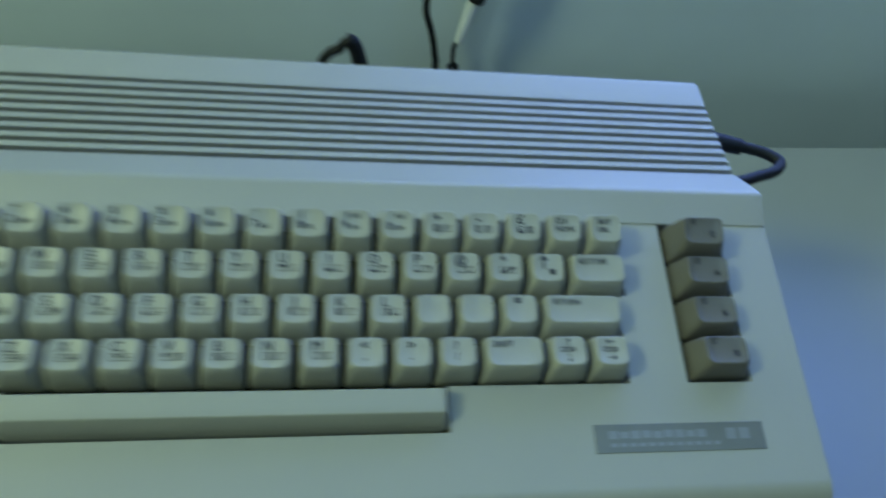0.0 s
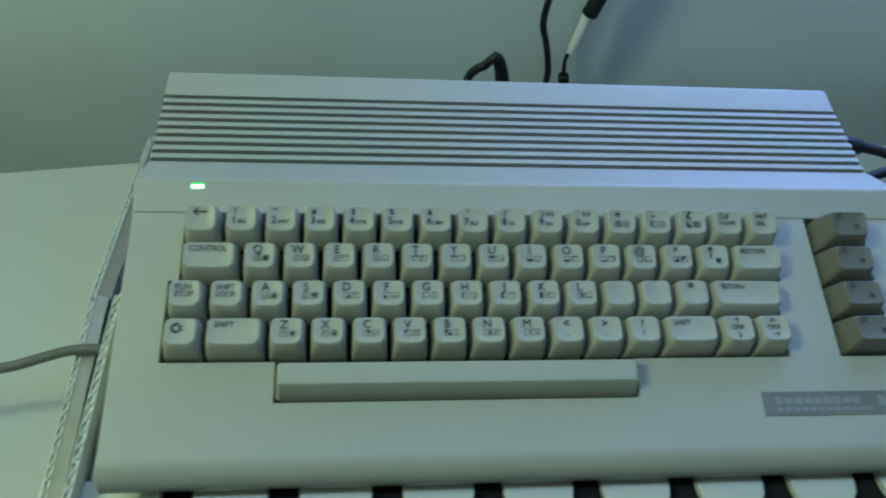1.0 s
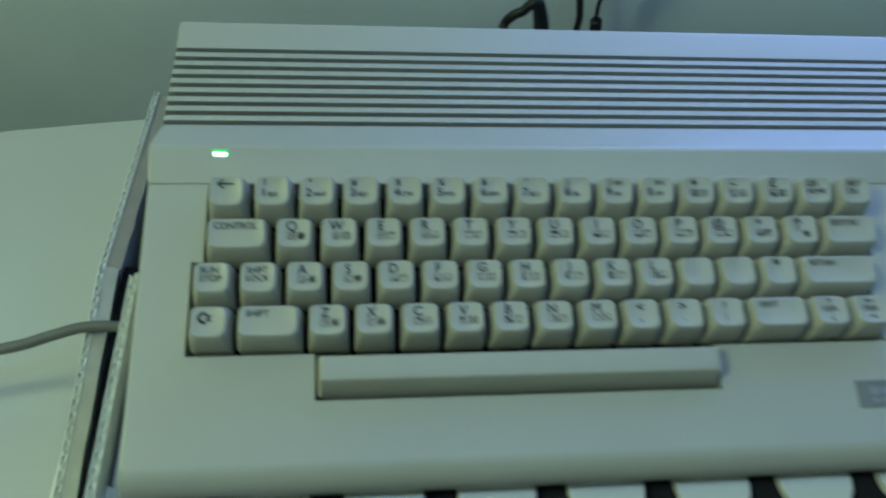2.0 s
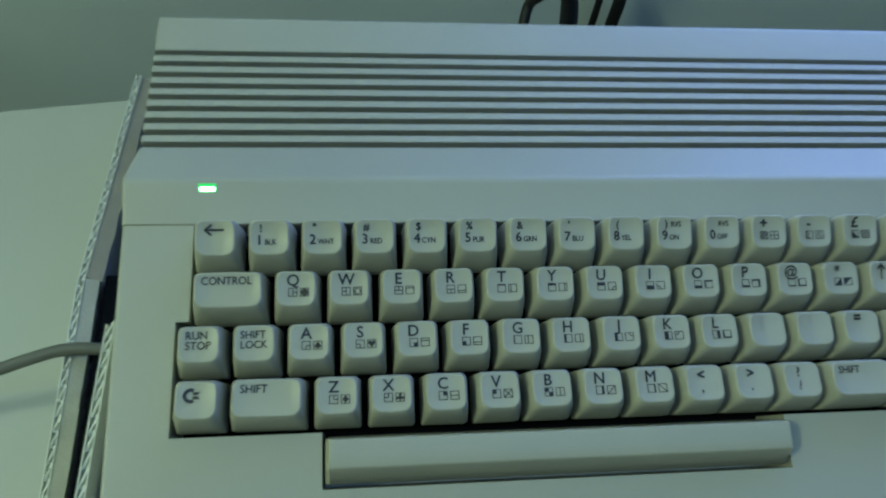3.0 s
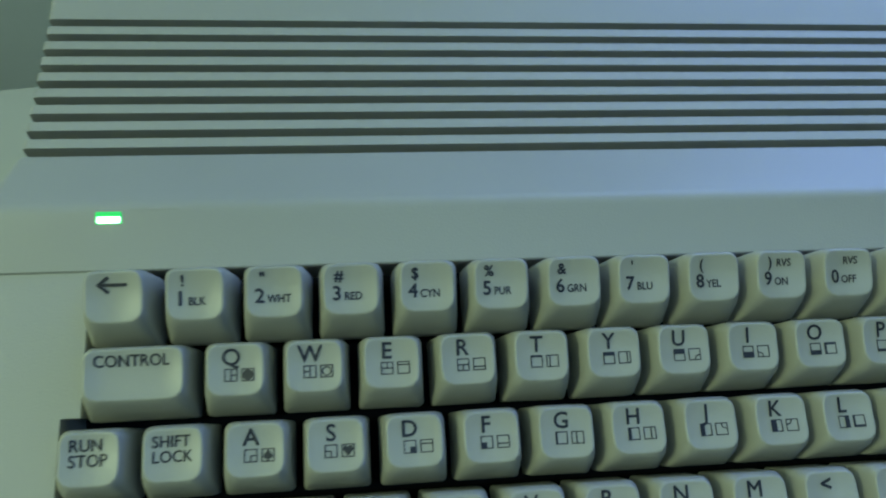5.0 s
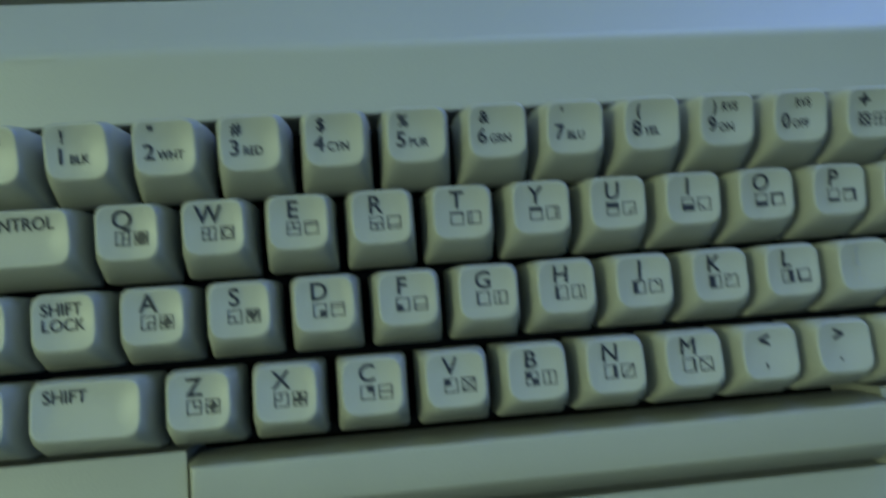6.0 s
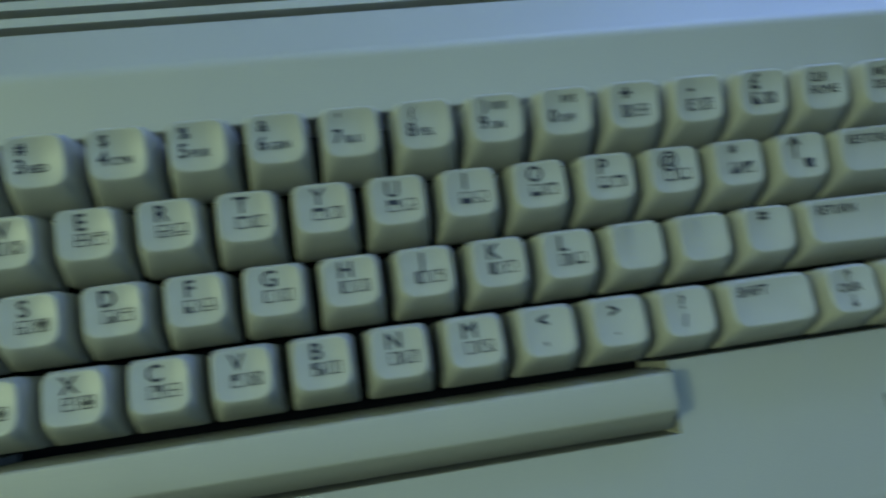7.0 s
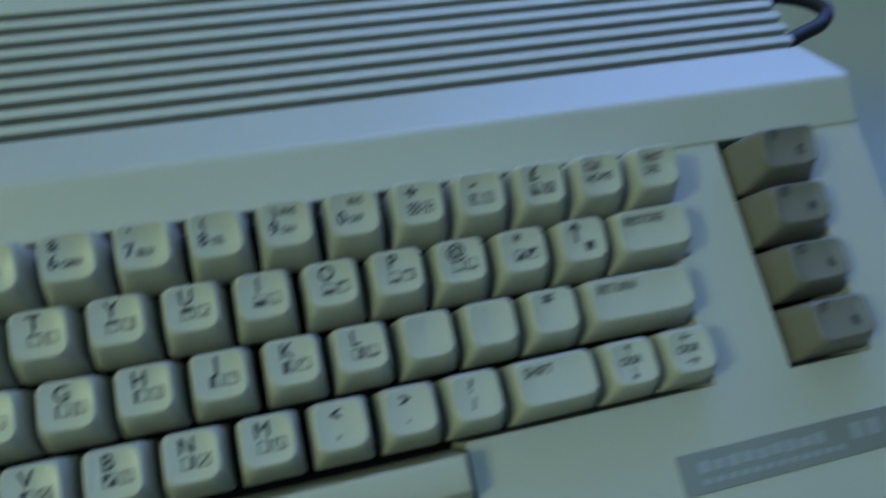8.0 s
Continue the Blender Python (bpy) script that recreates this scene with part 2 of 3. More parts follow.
# ---- keys ----
ROW_Y = {1: 3.0, 2: 2.026, 3: 1.013, 4: 0.0}
ROW_Z = {1: 0.0, 2: -0.128, 3: -0.131, 4: 0.0}
ROW_TILT = {1: 9.0, 2: 3.0, 3: -2.0, 4: -6.0}


def outline(w, d, r, r_front, bulge, n=4, mids=3):
    """A rounded rectangle, anticlockwise, with softer front corners and sides that swell a little in the middle."""
    corners = ((1, 1, 0, r), (-1, 1, 90, r), (-1, -1, 180, r_front), (1, -1, 270, r_front))
    arcs = []
    for sx, sy, a0, q in corners:
        cx, cy = sx * (w / 2 - q), sy * (d / 2 - q)
        arcs.append([(cx + q * math.cos(radians(a0 + 90 * k / (n - 1))), cy + q * math.sin(radians(a0 + 90 * k / (n - 1)))) for k in range(n)])
    pts = []
    for k, arc in enumerate(arcs):
        pts += arc
        (ax, ay), (bx, by) = arc[-1], arcs[(k + 1) % 4][0]
        pts += [(ax + (bx - ax) * j / (mids + 1), ay + (by - ay) * j / (mids + 1)) for j in range(1, mids + 1)]
    out = []
    for x, y in pts:
        swell_x = bulge * max(0.0, 1 - (2 * y / d) ** 2) * (1 if x > 0 else -1) if abs(x) > w / 2 - r - 0.01 else 0.0
        swell_y = bulge * max(0.0, 1 - (2 * x / w) ** 2) * (1 if y > 0 else -1) if abs(y) > d / 2 - r - 0.01 else 0.0
        out.append((x + swell_x, y + swell_y))
    return out


TOP_DEPTH, TOP_Y, DISH = 0.62, -0.028, 0.085


def dish(x, y, w, inset):
    """How far the hollowed top lies below its corners, in key widths; a wide key's hollow is a trough."""
    straight = max(0.0, w / 2 - 0.5)
    u = max(0.0, abs(x) - straight) / (w / 2 - inset - straight)
    v = (y - TOP_Y) / (TOP_DEPTH / 2)
    return -DISH * max(0.0, 1 - 0.62 * u * u - 0.40 * v * v)


def keycap_mesh(name, w, row, mat, inset=0.155):
    """Local frame: metres from the top's centre. The base is wider than the hollowed top and reaches forward."""
    bm = bmesh.new()
    tilt = math.tan(radians(ROW_TILT[row]))
    tw, td = w - 2 * inset, TOP_DEPTH
    sections = [  # width, depth, corner, front corner, swell, y shift, height, follows the tilt, follows the hollow
        (w - 0.115, 0.915, 0.05, 0.05, 0.0, -0.135, -0.95, 0.0, 0.0),
        (w - 0.115, 0.910, 0.06, 0.06, 0.0, -0.133, -0.62, 0.25, 0.0),
        (tw + 0.120, td + 0.150, 0.11, 0.13, 0.006, -0.052, -0.200, 0.9, 0.25),
        (tw + 0.062, td + 0.080, 0.125, 0.15, 0.010, -0.036, -0.082, 1.0, 0.6),
        (tw + 0.026, td + 0.030, 0.125, 0.16, 0.012, -0.030, -0.026, 1.0, 0.9),
        (tw + 0.006, td + 0.008, 0.12, 0.155, 0.012, -0.028, -0.006, 1.0, 1.0),
        (tw - 0.012, td - 0.012, 0.115, 0.15, 0.012, TOP_Y, 0.0, 1.0, 1.0),
    ]
    rings = []
    for sw, sd, r, rf, swell, sy, sz, follow, hollow in sections:
        rings.append([bm.verts.new((x * U, (y + sy) * U, (sz + follow * tilt * (y + sy) + hollow * dish(min(max(x, -tw / 2), tw / 2), min(max(y, -td / 2), td / 2) + TOP_Y, w, inset)) * U)) for x, y in outline(sw, sd, r, rf, swell)])
    edge = outline(tw - 0.012, td - 0.012, 0.115, 0.15, 0.012)
    straight = max(0.0, w / 2 - 0.5)
    for f in (0.93, 0.82, 0.66, 0.5, 0.33, 0.16):
        ring = []
        for x, y in edge:
            keep = min(abs(x), straight)
            xx = math.copysign(keep + (abs(x) - keep) * f, x)
            yy = y * f + TOP_Y
            ring.append(bm.verts.new((xx * U, yy * U, (tilt * yy + dish(xx, yy, w, inset)) * U)))
        rings.append(ring)
    for a, b in zip(rings, rings[1:]):
        for k in range(len(a)):
            bm.faces.new((a[k], a[(k + 1) % len(a)], b[(k + 1) % len(a)], b[k]))
    bm.faces.new(rings[-1])
    return mesh_from(bm, name, mat)


# ---- legends ----
def text_shape(text, size):
    """Flat triangles and points of a text, centred on nothing: its left end at 0, its base line at 0; sizes in key widths."""
    cu = bpy.data.curves.new("legend", "FONT")
    cu.body, cu.size, cu.resolution_u = text, size, 3
    ob = bpy.data.objects.new("legend", cu)
    me = bpy.data.meshes.new_from_object(ob)
    pts = [(v.co.x, v.co.y) for v in me.vertices]
    faces = [tuple(p.vertices) for p in me.polygons]
    bpy.data.objects.remove(ob), bpy.data.curves.remove(cu), bpy.data.meshes.remove(me)
    return pts, faces


def word(text, x, y, size, wide=1.0, bold=0.0, middle=False):
    pts, faces = text_shape(text, size)
    pts = [(p * wide, q) for p, q in pts]
    if middle and pts:
        half = (min(p for p, q in pts) + max(p for p, q in pts)) / 2
        pts = [(p - half, q) for p, q in pts]
    out = [([(p + x, q + y) for p, q in pts], faces)]
    if bold:
        out += [([(p + x + dx, q + y + dy) for p, q in pts], faces) for dx, dy in ((bold, 0), (-bold, 0), (0, bold), (0, -bold))]
    return out


def quad(x0, y0, x1, y1):
    return [([(x0, y0), (x1, y0), (x1, y1), (x0, y1)], [(0, 1, 2, 3)])]


def poly(*pts):
    return [(list(pts), [tuple(range(len(pts)))])]


def stroke(x0, y0, x1, y1, t):
    """A straight bar of width t between two points."""
    d = Vector((x1 - x0, y1 - y0)).normalized() * t / 2
    return poly((x0 - d.y, y0 + d.x), (x0 + d.y, y0 - d.x), (x1 + d.y, y1 - d.x), (x1 - d.y, y1 + d.x))


def frame_box(x, y, s, sign):
    """A small graphic sign: a thin square frame round blocks "b", lines "l" or closed shapes "p", given in the frame's own unit square."""
    t = 0.014
    out = quad(x, y, x + s, y + t) + quad(x, y + s - t, x + s, y + s) + quad(x, y, x + t, y + s) + quad(x + s - t, y, x + s, y + s)
    for kind, *c in sign:
        if kind == "b":
            out += quad(x + c[0] * s, y + c[1] * s, x + c[2] * s, y + c[3] * s)
        elif kind == "l":
            for p, q in zip(range(0, len(c) - 2, 2), range(2, len(c), 2)):
                out += stroke(x + c[p] * s, y + c[p + 1] * s, x + c[q] * s, y + c[q + 1] * s, t * 1.15)
        else:
            out += poly(*[(x + c[k] * s, y + c[k + 1] * s) for k in range(0, len(c), 2)])
    return out


def circle(r, n=14):
    return [v for k in range(n) for v in (0.5 + r * math.cos(2 * math.pi * k / n), 0.5 + r * math.sin(2 * math.pi * k / n))]


DISC, RING = [("p", *circle(0.42))], [("l", *circle(0.33), 0.83, 0.5)]
SPADE = [("p", 0.5, 0.95, 0.1, 0.4, 0.3, 0.22, 0.7, 0.22, 0.9, 0.4), ("b", 0.42, 0.08, 0.58, 0.3)]
HEART = [("p", 0.5, 0.08, 0.08, 0.6, 0.2, 0.88, 0.42, 0.86, 0.5, 0.7, 0.58, 0.86, 0.8, 0.88, 0.92, 0.6)]
CLUB = [("b", 0.36, 0.52, 0.64, 0.92), ("b", 0.1, 0.28, 0.9, 0.58), ("b", 0.44, 0.08, 0.56, 0.3)]
DIAMOND = [("p", 0.5, 0.92, 0.12, 0.5, 0.5, 0.08, 0.88, 0.5)]
CHECKS = [("b", 0.25 * i, 0.25 * j, 0.25 * i + 0.25, 0.25 * j + 0.25) for i in range(4) for j in range(4) if (i + j) % 2]
# the two signs below each letter
SIGNS = {
    "Q": ([("l", 0.5, 0, 0.5, 1), ("l", 0.5, 0.5, 1, 0.5)], DISC), "W": ([("l", 0.5, 0, 0.5, 1), ("l", 0, 0.5, 0.5, 0.5)], RING),
    "E": ([("l", 0, 0.5, 1, 0.5), ("l", 0.5, 0.5, 0.5, 1)], [("l", 0, 0.74, 1, 0.74)]), "R": ([("l", 0, 0.5, 1, 0.5), ("l", 0.5, 0, 0.5, 0.5)], [("l", 0, 0.3, 1, 0.3)]),
    "T": ([("b", 0, 0.82, 1, 1)], [("l", 0.3, 0, 0.3, 1)]), "Y": ([("b", 0, 0.7, 1, 1)], [("l", 0.72, 0, 0.72, 1)]),
    "U": ([("b", 0, 0.58, 1, 1)], [("l", 0.5, 0, 0.6, 0.34, 1, 0.5)]), "I": ([("b", 0, 0, 1, 0.5)], [("l", 0.5, 0, 0.4, 0.34, 0, 0.5)]),
    "O": ([("b", 0, 0, 1, 0.38)], [("l", 0.16, 0, 0.16, 0.84, 1, 0.84), ("b", 0, 0.8, 1, 1)]), "P": ([("b", 0, 0, 1, 0.26)], [("b", 0.76, 0, 1, 1), ("b", 0, 0.78, 1, 1)]),
    "@": ([("b", 0, 0, 1, 0.16)], [("b", 0, 0, 0.2, 1), ("b", 0, 0, 1, 0.2)]), "*": ([("p", 0, 0, 1, 0, 1, 1)], [("p", 0, 1, 1, 1, 0, 0)]),
    "A": ([("l", 0.5, 0, 0.5, 0.5, 1, 0.5)], SPADE), "S": ([("l", 0.5, 0, 0.5, 0.5, 0, 0.5)], HEART),
    "D": ([("b", 0.5, 0, 1, 0.5)], [("l", 0, 0.68, 1, 0.68)]), "F": ([("b", 0, 0, 0.5, 0.5)], [("l", 0, 0.36, 1, 0.36)]),
    "G": ([("b", 0, 0, 0.16, 1)], [("l", 0.42, 0, 0.42, 1)]), "H": ([("b", 0, 0, 0.3, 1)], [("l", 0.62, 0, 0.62, 1)]),
    "J": ([("b", 0, 0, 0.4, 1)], [("l", 0.5, 1, 0.6, 0.66, 1, 0.5)]), "K": ([("b", 0, 0, 0.52, 1)], [("l", 0.5, 1, 0.4, 0.66, 0, 0.5)]),
    "L": ([("b", 0.6, 0, 1, 1)], [("b", 0, 0, 0.2, 1), ("b", 0, 0, 1, 0.2)]),
    "Z": ([("l", 0.5, 1, 0.5, 0.5, 1, 0.5)], DIAMOND), "X": ([("l", 0.5, 1, 0.5, 0.5, 0, 0.5)], CLUB),
    "C": ([("b", 0.5, 0.5, 1, 1)], [("l", 0, 0.5, 1, 0.5)]), "V": ([("b", 0, 0.5, 0.5, 1)], [("l", 0, 0, 1, 1), ("l", 0, 1, 1, 0)]),
    "B": ([("b", 0, 0.5, 0.5, 1), ("b", 0.5, 0, 1, 0.5)], [("l", 0.5, 0, 0.5, 1)]), "N": ([("b", 0.7, 0, 1, 1)], [("l", 0, 0, 1, 1)]),
    "M": ([("b", 0.82, 0, 1, 1)], [("l", 0, 1, 1, 0)]),
    "+": (CHECKS, [("l", 0.5, 0, 0.5, 1), ("l", 0, 0.5, 1, 0.5)]), "-": (CHECKS[:4], [("l", 0.36, 0, 0.36, 1), ("l", 0.64, 0, 0.64, 1)]),
    "\u00a3": ([("p", 0, 0, 1, 0, 0, 1)], CHECKS),
}


def arrow(x, y, s, way):
    c, d = {"left": (1, 0), "right": (-1, 0), "up": (0, -1), "down": (0, 1)}[way]
    out = []
    for px, py, qx, qy in ((-0.47, 0, 0.5, 0), (-0.5, -0.02, -0.14, 0.27), (-0.5, 0.02, -0.14, -0.27)):
        out += stroke(x + s * (px * c - py * d), y + s * (px * d + py * c), x + s * (qx * c - qy * d), y + s * (qx * d + qy * c), 0.11 * s)
    return out


def letter_legend(ch):
    left, right = SIGNS[ch]
    return word(ch, -0.06, 0.035, 0.30, 1.0, 0.005, True) + frame_box(-0.145, -0.175, 0.165, left) + frame_box(0.070, -0.175, 0.165, right)


def digit_legend(ch, sign, small):
    low = word(ch, -0.19, -0.16, 0.26, 1.0, 0.006, True) + word(small, -0.095, -0.16, 0.15, 0.86, 0.003)
    return low + word(sign, -0.16, 0.085, 0.20, 1.0, 0.005, True)


def words(*lines, size=0.2, x=-0.27, y=0.07, gap=0.185):
    out = []
    for n, s in enumerate(lines):
        out += word(s, x, y - n * gap, size, 0.92, 0.003)
    return out


def legend_part(shapes, key, w, row, mat, inset):
    """The legend's flat shapes laid on the hollowed top."""
    bm = bmesh.new()
    tilt = math.tan(radians(ROW_TILT[row]))
    for pts, faces in shapes:
        vs = [bm.verts.new((x * U, y * U, (tilt * y + dish(x, y, w, inset) + 0.012) * U)) for x, y in pts]
        for f in faces:
            try:
                bm.faces.new([vs[k] for k in f])
            except ValueError:
                pass
    return part("legend", bm, mat, key, "dark printed legend", smooth=False)


meshes = {}


def add_key(x0, w, row, shapes, mat=KEY, ink=INK, label=""):
    kind = (w, row, mat.name)
    inset = 0.26 if mat is FKEY else 0.155
    if kind not in meshes:
        meshes[kind] = keycap_mesh("key", w, row, mat, inset)
    ob = new("key", meshes[kind])
    ob.parent = computer
    jig = random.Random(x0 * 31 + row * 7)
    ob.matrix_local = KB @ Matrix.Translation(((x0 + w / 2 + jig.uniform(-0.008, 0.008)) * U, ROW_Y[row] * U, (ROW_Z[row] + jig.uniform(-0.012, 0.012)) * U)) @ Matrix.Rotation(radians(jig.uniform(-0.6, 0.6)), 4, "Z") @ Matrix.Rotation(radians(jig.uniform(-0.7, 0.7)), 4, "Y")
    if label:
        tagged(ob, label)
    if shapes:
        legend_part(shapes, ob, w, row, ink, inset)
    return ob


# number row
add_key(0, 1, 1, arrow(-0.02, 0.125, 0.36, "left"))
for i, (ch, sign, small) in enumerate((("1", "!", "BLK"), ("2", '"', "WHT"), ("3", "#", "RED"), ("4", "$", "CYN"), ("5", "%", "PUR"), ("6", "&", "GRN"), ("7", "'", "BLU"), ("8", "(", "YEL"))):
    add_key(1 + i, 1, 1, digit_legend(ch, sign, small))
add_key(9, 1, 1, digit_legend("9", ")", "ON") + word("RVS", -0.06, 0.10, 0.145, 0.9, 0.003))
add_key(10, 1, 1, digit_legend("0", "", "OFF") + word("RVS", -0.06, 0.10, 0.145, 0.9, 0.003))
for i, ch in enumerate(("+", "-", "\u00a3")):
    left, right = SIGNS[ch]
    add_key(11 + i, 1, 1, word(ch, -0.10, 0.05, 0.29, 1.1, 0.009, True) + frame_box(-0.18, -0.185, 0.17, left) + frame_box(0.04, -0.185, 0.17, right))
add_key(14, 1, 1, words("CLR", "HOME", size=0.18, x=-0.24))
add_key(15, 1, 1, words("INST", "DEL", size=0.18, x=-0.2))
# second row
add_key(0, 1.5, 2, words("CONTROL", size=0.21, x=-0.50, y=0.075))
for i, ch in enumerate("QWERTYUIOP"):
    add_key(1.5 + i, 1, 2, letter_legend(ch))
add_key(11.5, 1, 2, letter_legend("@"))
add_key(12.5, 1, 2, letter_legend("*"))
add_key(13.5, 1, 2, arrow(-0.10, 0.10, 0.32, "up") + word("\u03c0", 0.10, -0.2, 0.24, 1.0, 0.01, True))
add_key(14.5, 1.5, 2, words("RESTORE", size=0.19, x=-0.50, y=0.075))
# third row
add_key(-0.25, 1, 3, words("RUN", "STOP", size=0.21, x=-0.25))
add_key(0.75, 1, 3, words("SHIFT", "LOCK", size=0.20, x=-0.26))
for i, ch in enumerate("ASDFGHJKL"):
    add_key(1.75 + i, 1, 3, letter_legend(ch))
for i, (a, b) in enumerate((("[", ":"), ("]", ";"))):
    add_key(10.75 + i, 1, 3, word(a, -0.08, 0.05, 0.24, 1.0, 0.004, True) + word(b, -0.08, -0.2, 0.26, 1.0, 0.004, True), ink=PALE_INK)
add_key(12.75, 1, 3, word("=", -0.06, 0.07, 0.30, 1.0, 0.012, True))
add_key(13.75, 2, 3, words("RETURN", size=0.19, x=-0.72, y=0.08))
# fourth row
ring = []
for k in range(9):
    a0, a1 = radians(60 + 240 * k / 9), radians(60 + 240 * (k + 1) / 9)
    ring += poly(*[(-0.10 + r * math.cos(a), 0.06 + r * math.sin(a)) for r, a in ((0.135, a0), (0.135, a1), (0.07, a1), (0.07, a0))])
add_key(-0.25, 1, 4, ring + poly((-0.06, 0.07), (0.02, 0.07), (0.07, 0.125), (-0.06, 0.125)) + poly((-0.06, -0.005), (0.07, -0.005), (0.02, 0.05), (-0.06, 0.05)))
add_key(0.75, 1.5, 4, words("SHIFT", size=0.21, x=-0.48, y=0.075))
for i, ch in enumerate("ZXCVBNM"):
    add_key(2.25 + i, 1, 4, letter_legend(ch))
for i, (a, b) in enumerate(((" <", ","), (" >", "."))):
    add_key(9.25 + i, 1, 4, word(a, -0.05, 0.04, 0.28, 1.0, 0.010, True) + word(b, -0.05, -0.19, 0.26, 1.0, 0.004, True))
add_key(11.25, 1, 4, word("?", -0.05, 0.04, 0.26, 1.0, 0.006, True) + word("/", -0.05, -0.21, 0.24, 1.0, 0.004, True))
add_key(12.25, 1.5, 4, words("SHIFT", size=0.20, x=-0.48, y=0.075))
add_key(13.75, 1, 4, arrow(-0.02, 0.17, 0.18, "up") + words("CRSR", size=0.17, x=-0.22, y=-0.05) + arrow(-0.02, -0.19, 0.18, "down"))
add_key(14.75, 1, 4, arrow(-0.02, 0.19, 0.2, "left") + words("CRSR", size=0.17, x=-0.22, y=-0.05) + arrow(-0.02, -0.19, 0.2, "right"))
# function keys
for row, (a, b) in {1: ("1", "2"), 2: ("3", "4"), 3: ("5", "6"), 4: ("7", "8")}.items():
    add_key(17.28, 1.5, row, words("f" + a, size=0.22, x=-0.32, y=0.12) + words("f" + b, size=0.22, x=0.16, y=-0.18), FKEY, label="dark taupe function key")

# space bar: a long bar with a rounded top and a steep front
bm = bmesh.new()
section = [(-1.615, -1.1), (-1.60, -0.60), (-1.335, -0.200), (-1.318, -0.172), (-1.285, -0.152), (-1.10, -0.142), (-0.88, -0.138), (-0.815, -0.142), (-0.79, -0.17), (-0.755, -0.5), (-0.73, -1.1)]
ends = []
for x, squeeze in ((2.52, 0.0), (2.60, 0.8), (2.66, 1.0), (11.36, 1.0), (11.42, 0.8), (11.50, 0.0)):
    loop = []
    for y, z in section:
        zz = min(z, -0.45 + squeeze * 0.36)
        yy = -1.15 + (y + 1.15) * (0.95 + 0.05 * squeeze)
        loop.append(bm.verts.new(Vector((x * U, yy * U, zz * U))))
    ends.append(loop)
for a, b in zip(ends, ends[1:]):
    for k in range(len(section) - 1):
        bm.faces.new((a[k], a[k + 1], b[k + 1], b[k]))
bm.faces.new(ends[0]), bm.faces.new(ends[-1])
bmesh.ops.transform(bm, matrix=KB, verts=bm.verts)
space = part("space_bar", bm, KEY, computer, "long blank space bar")
space.data.set_sharp_from_angle(angle=radians(40))
bevel(space, 0.0006, 3, 35)
flat = space.modifiers.new("normals", "WEIGHTED_NORMAL")
flat.weight, flat.keep_sharp = 100, True

# ---- what the computer rests on ----
tray = tagged(new("support_tray"), "white plastic tray with rounded front tabs under the computer", "tray")


def plate(outline, top, thick):
    bm = bmesh.new()
    f = bm.faces.new([bm.verts.new((x, y, top)) for x, y in outline])
    low = bmesh.ops.extrude_face_region(bm, geom=[f])
    bmesh.ops.translate(bm, verts=[v for v in low["geom"] if isinstance(v, bmesh.types.BMVert)], vec=(0, 0, -thick))
    return bm


bevel(part("tray_body", plate([(-0.2165, 0.12), (-0.2165, -0.0495), (0.2, -0.0495), (0.2, 0.12)], -0.0003, 0.005), TRAY, tray, smooth=False), 0.0005)
pitch, gap, first = 0.0487, 0.0145, -0.1765
for n in range(-1, 8):
    a, b = first + n * pitch + gap / 2, first + (n + 1) * pitch - gap / 2
    if n == -1:
        a = -0.2192
    y0, r, tip = -0.0495, 0.0135, -0.0735
    tab = [(b, y0), (a, y0), (a, tip + r)] + [(a + r - r * math.cos(t), tip + r - r * math.sin(t)) for t in (0.4, 0.8, 1.2)] + [(a + r, tip), (b - r, tip)]
    tab += [(b - r + r * math.sin(t), tip + r - r * math.cos(t)) for t in (0.4, 0.8, 1.2)] + [(b, tip + r)]
    bevel(part("tab", plate(tab, -0.0003, 0.005), TRAY, tray, smooth=False), 0.0006)

bm = bmesh.new()
box(bm, -0.2165, 0.196, -0.16, 0.12, TZ, -0.0058)
# Two low black boxes stand in for the shade deep in the carton's gap.
box(bm, -0.2798, -0.2285, -0.12, 0.150, TZ, -0.150)
box(bm, -0.2655, -0.2120, 0.1505, 0.300, TZ, -0.150)
tagged(bevel(part("foam_and_gap_shade", bm, FOAM_AND_SHADE, smooth=False), 0.002), "black foam block under the white tray, with black boxes as shade in the carton's gap", "foam")


carton = tagged(new("carton"), "white corrugated carton with raw cut edges beside the computer", "carton")


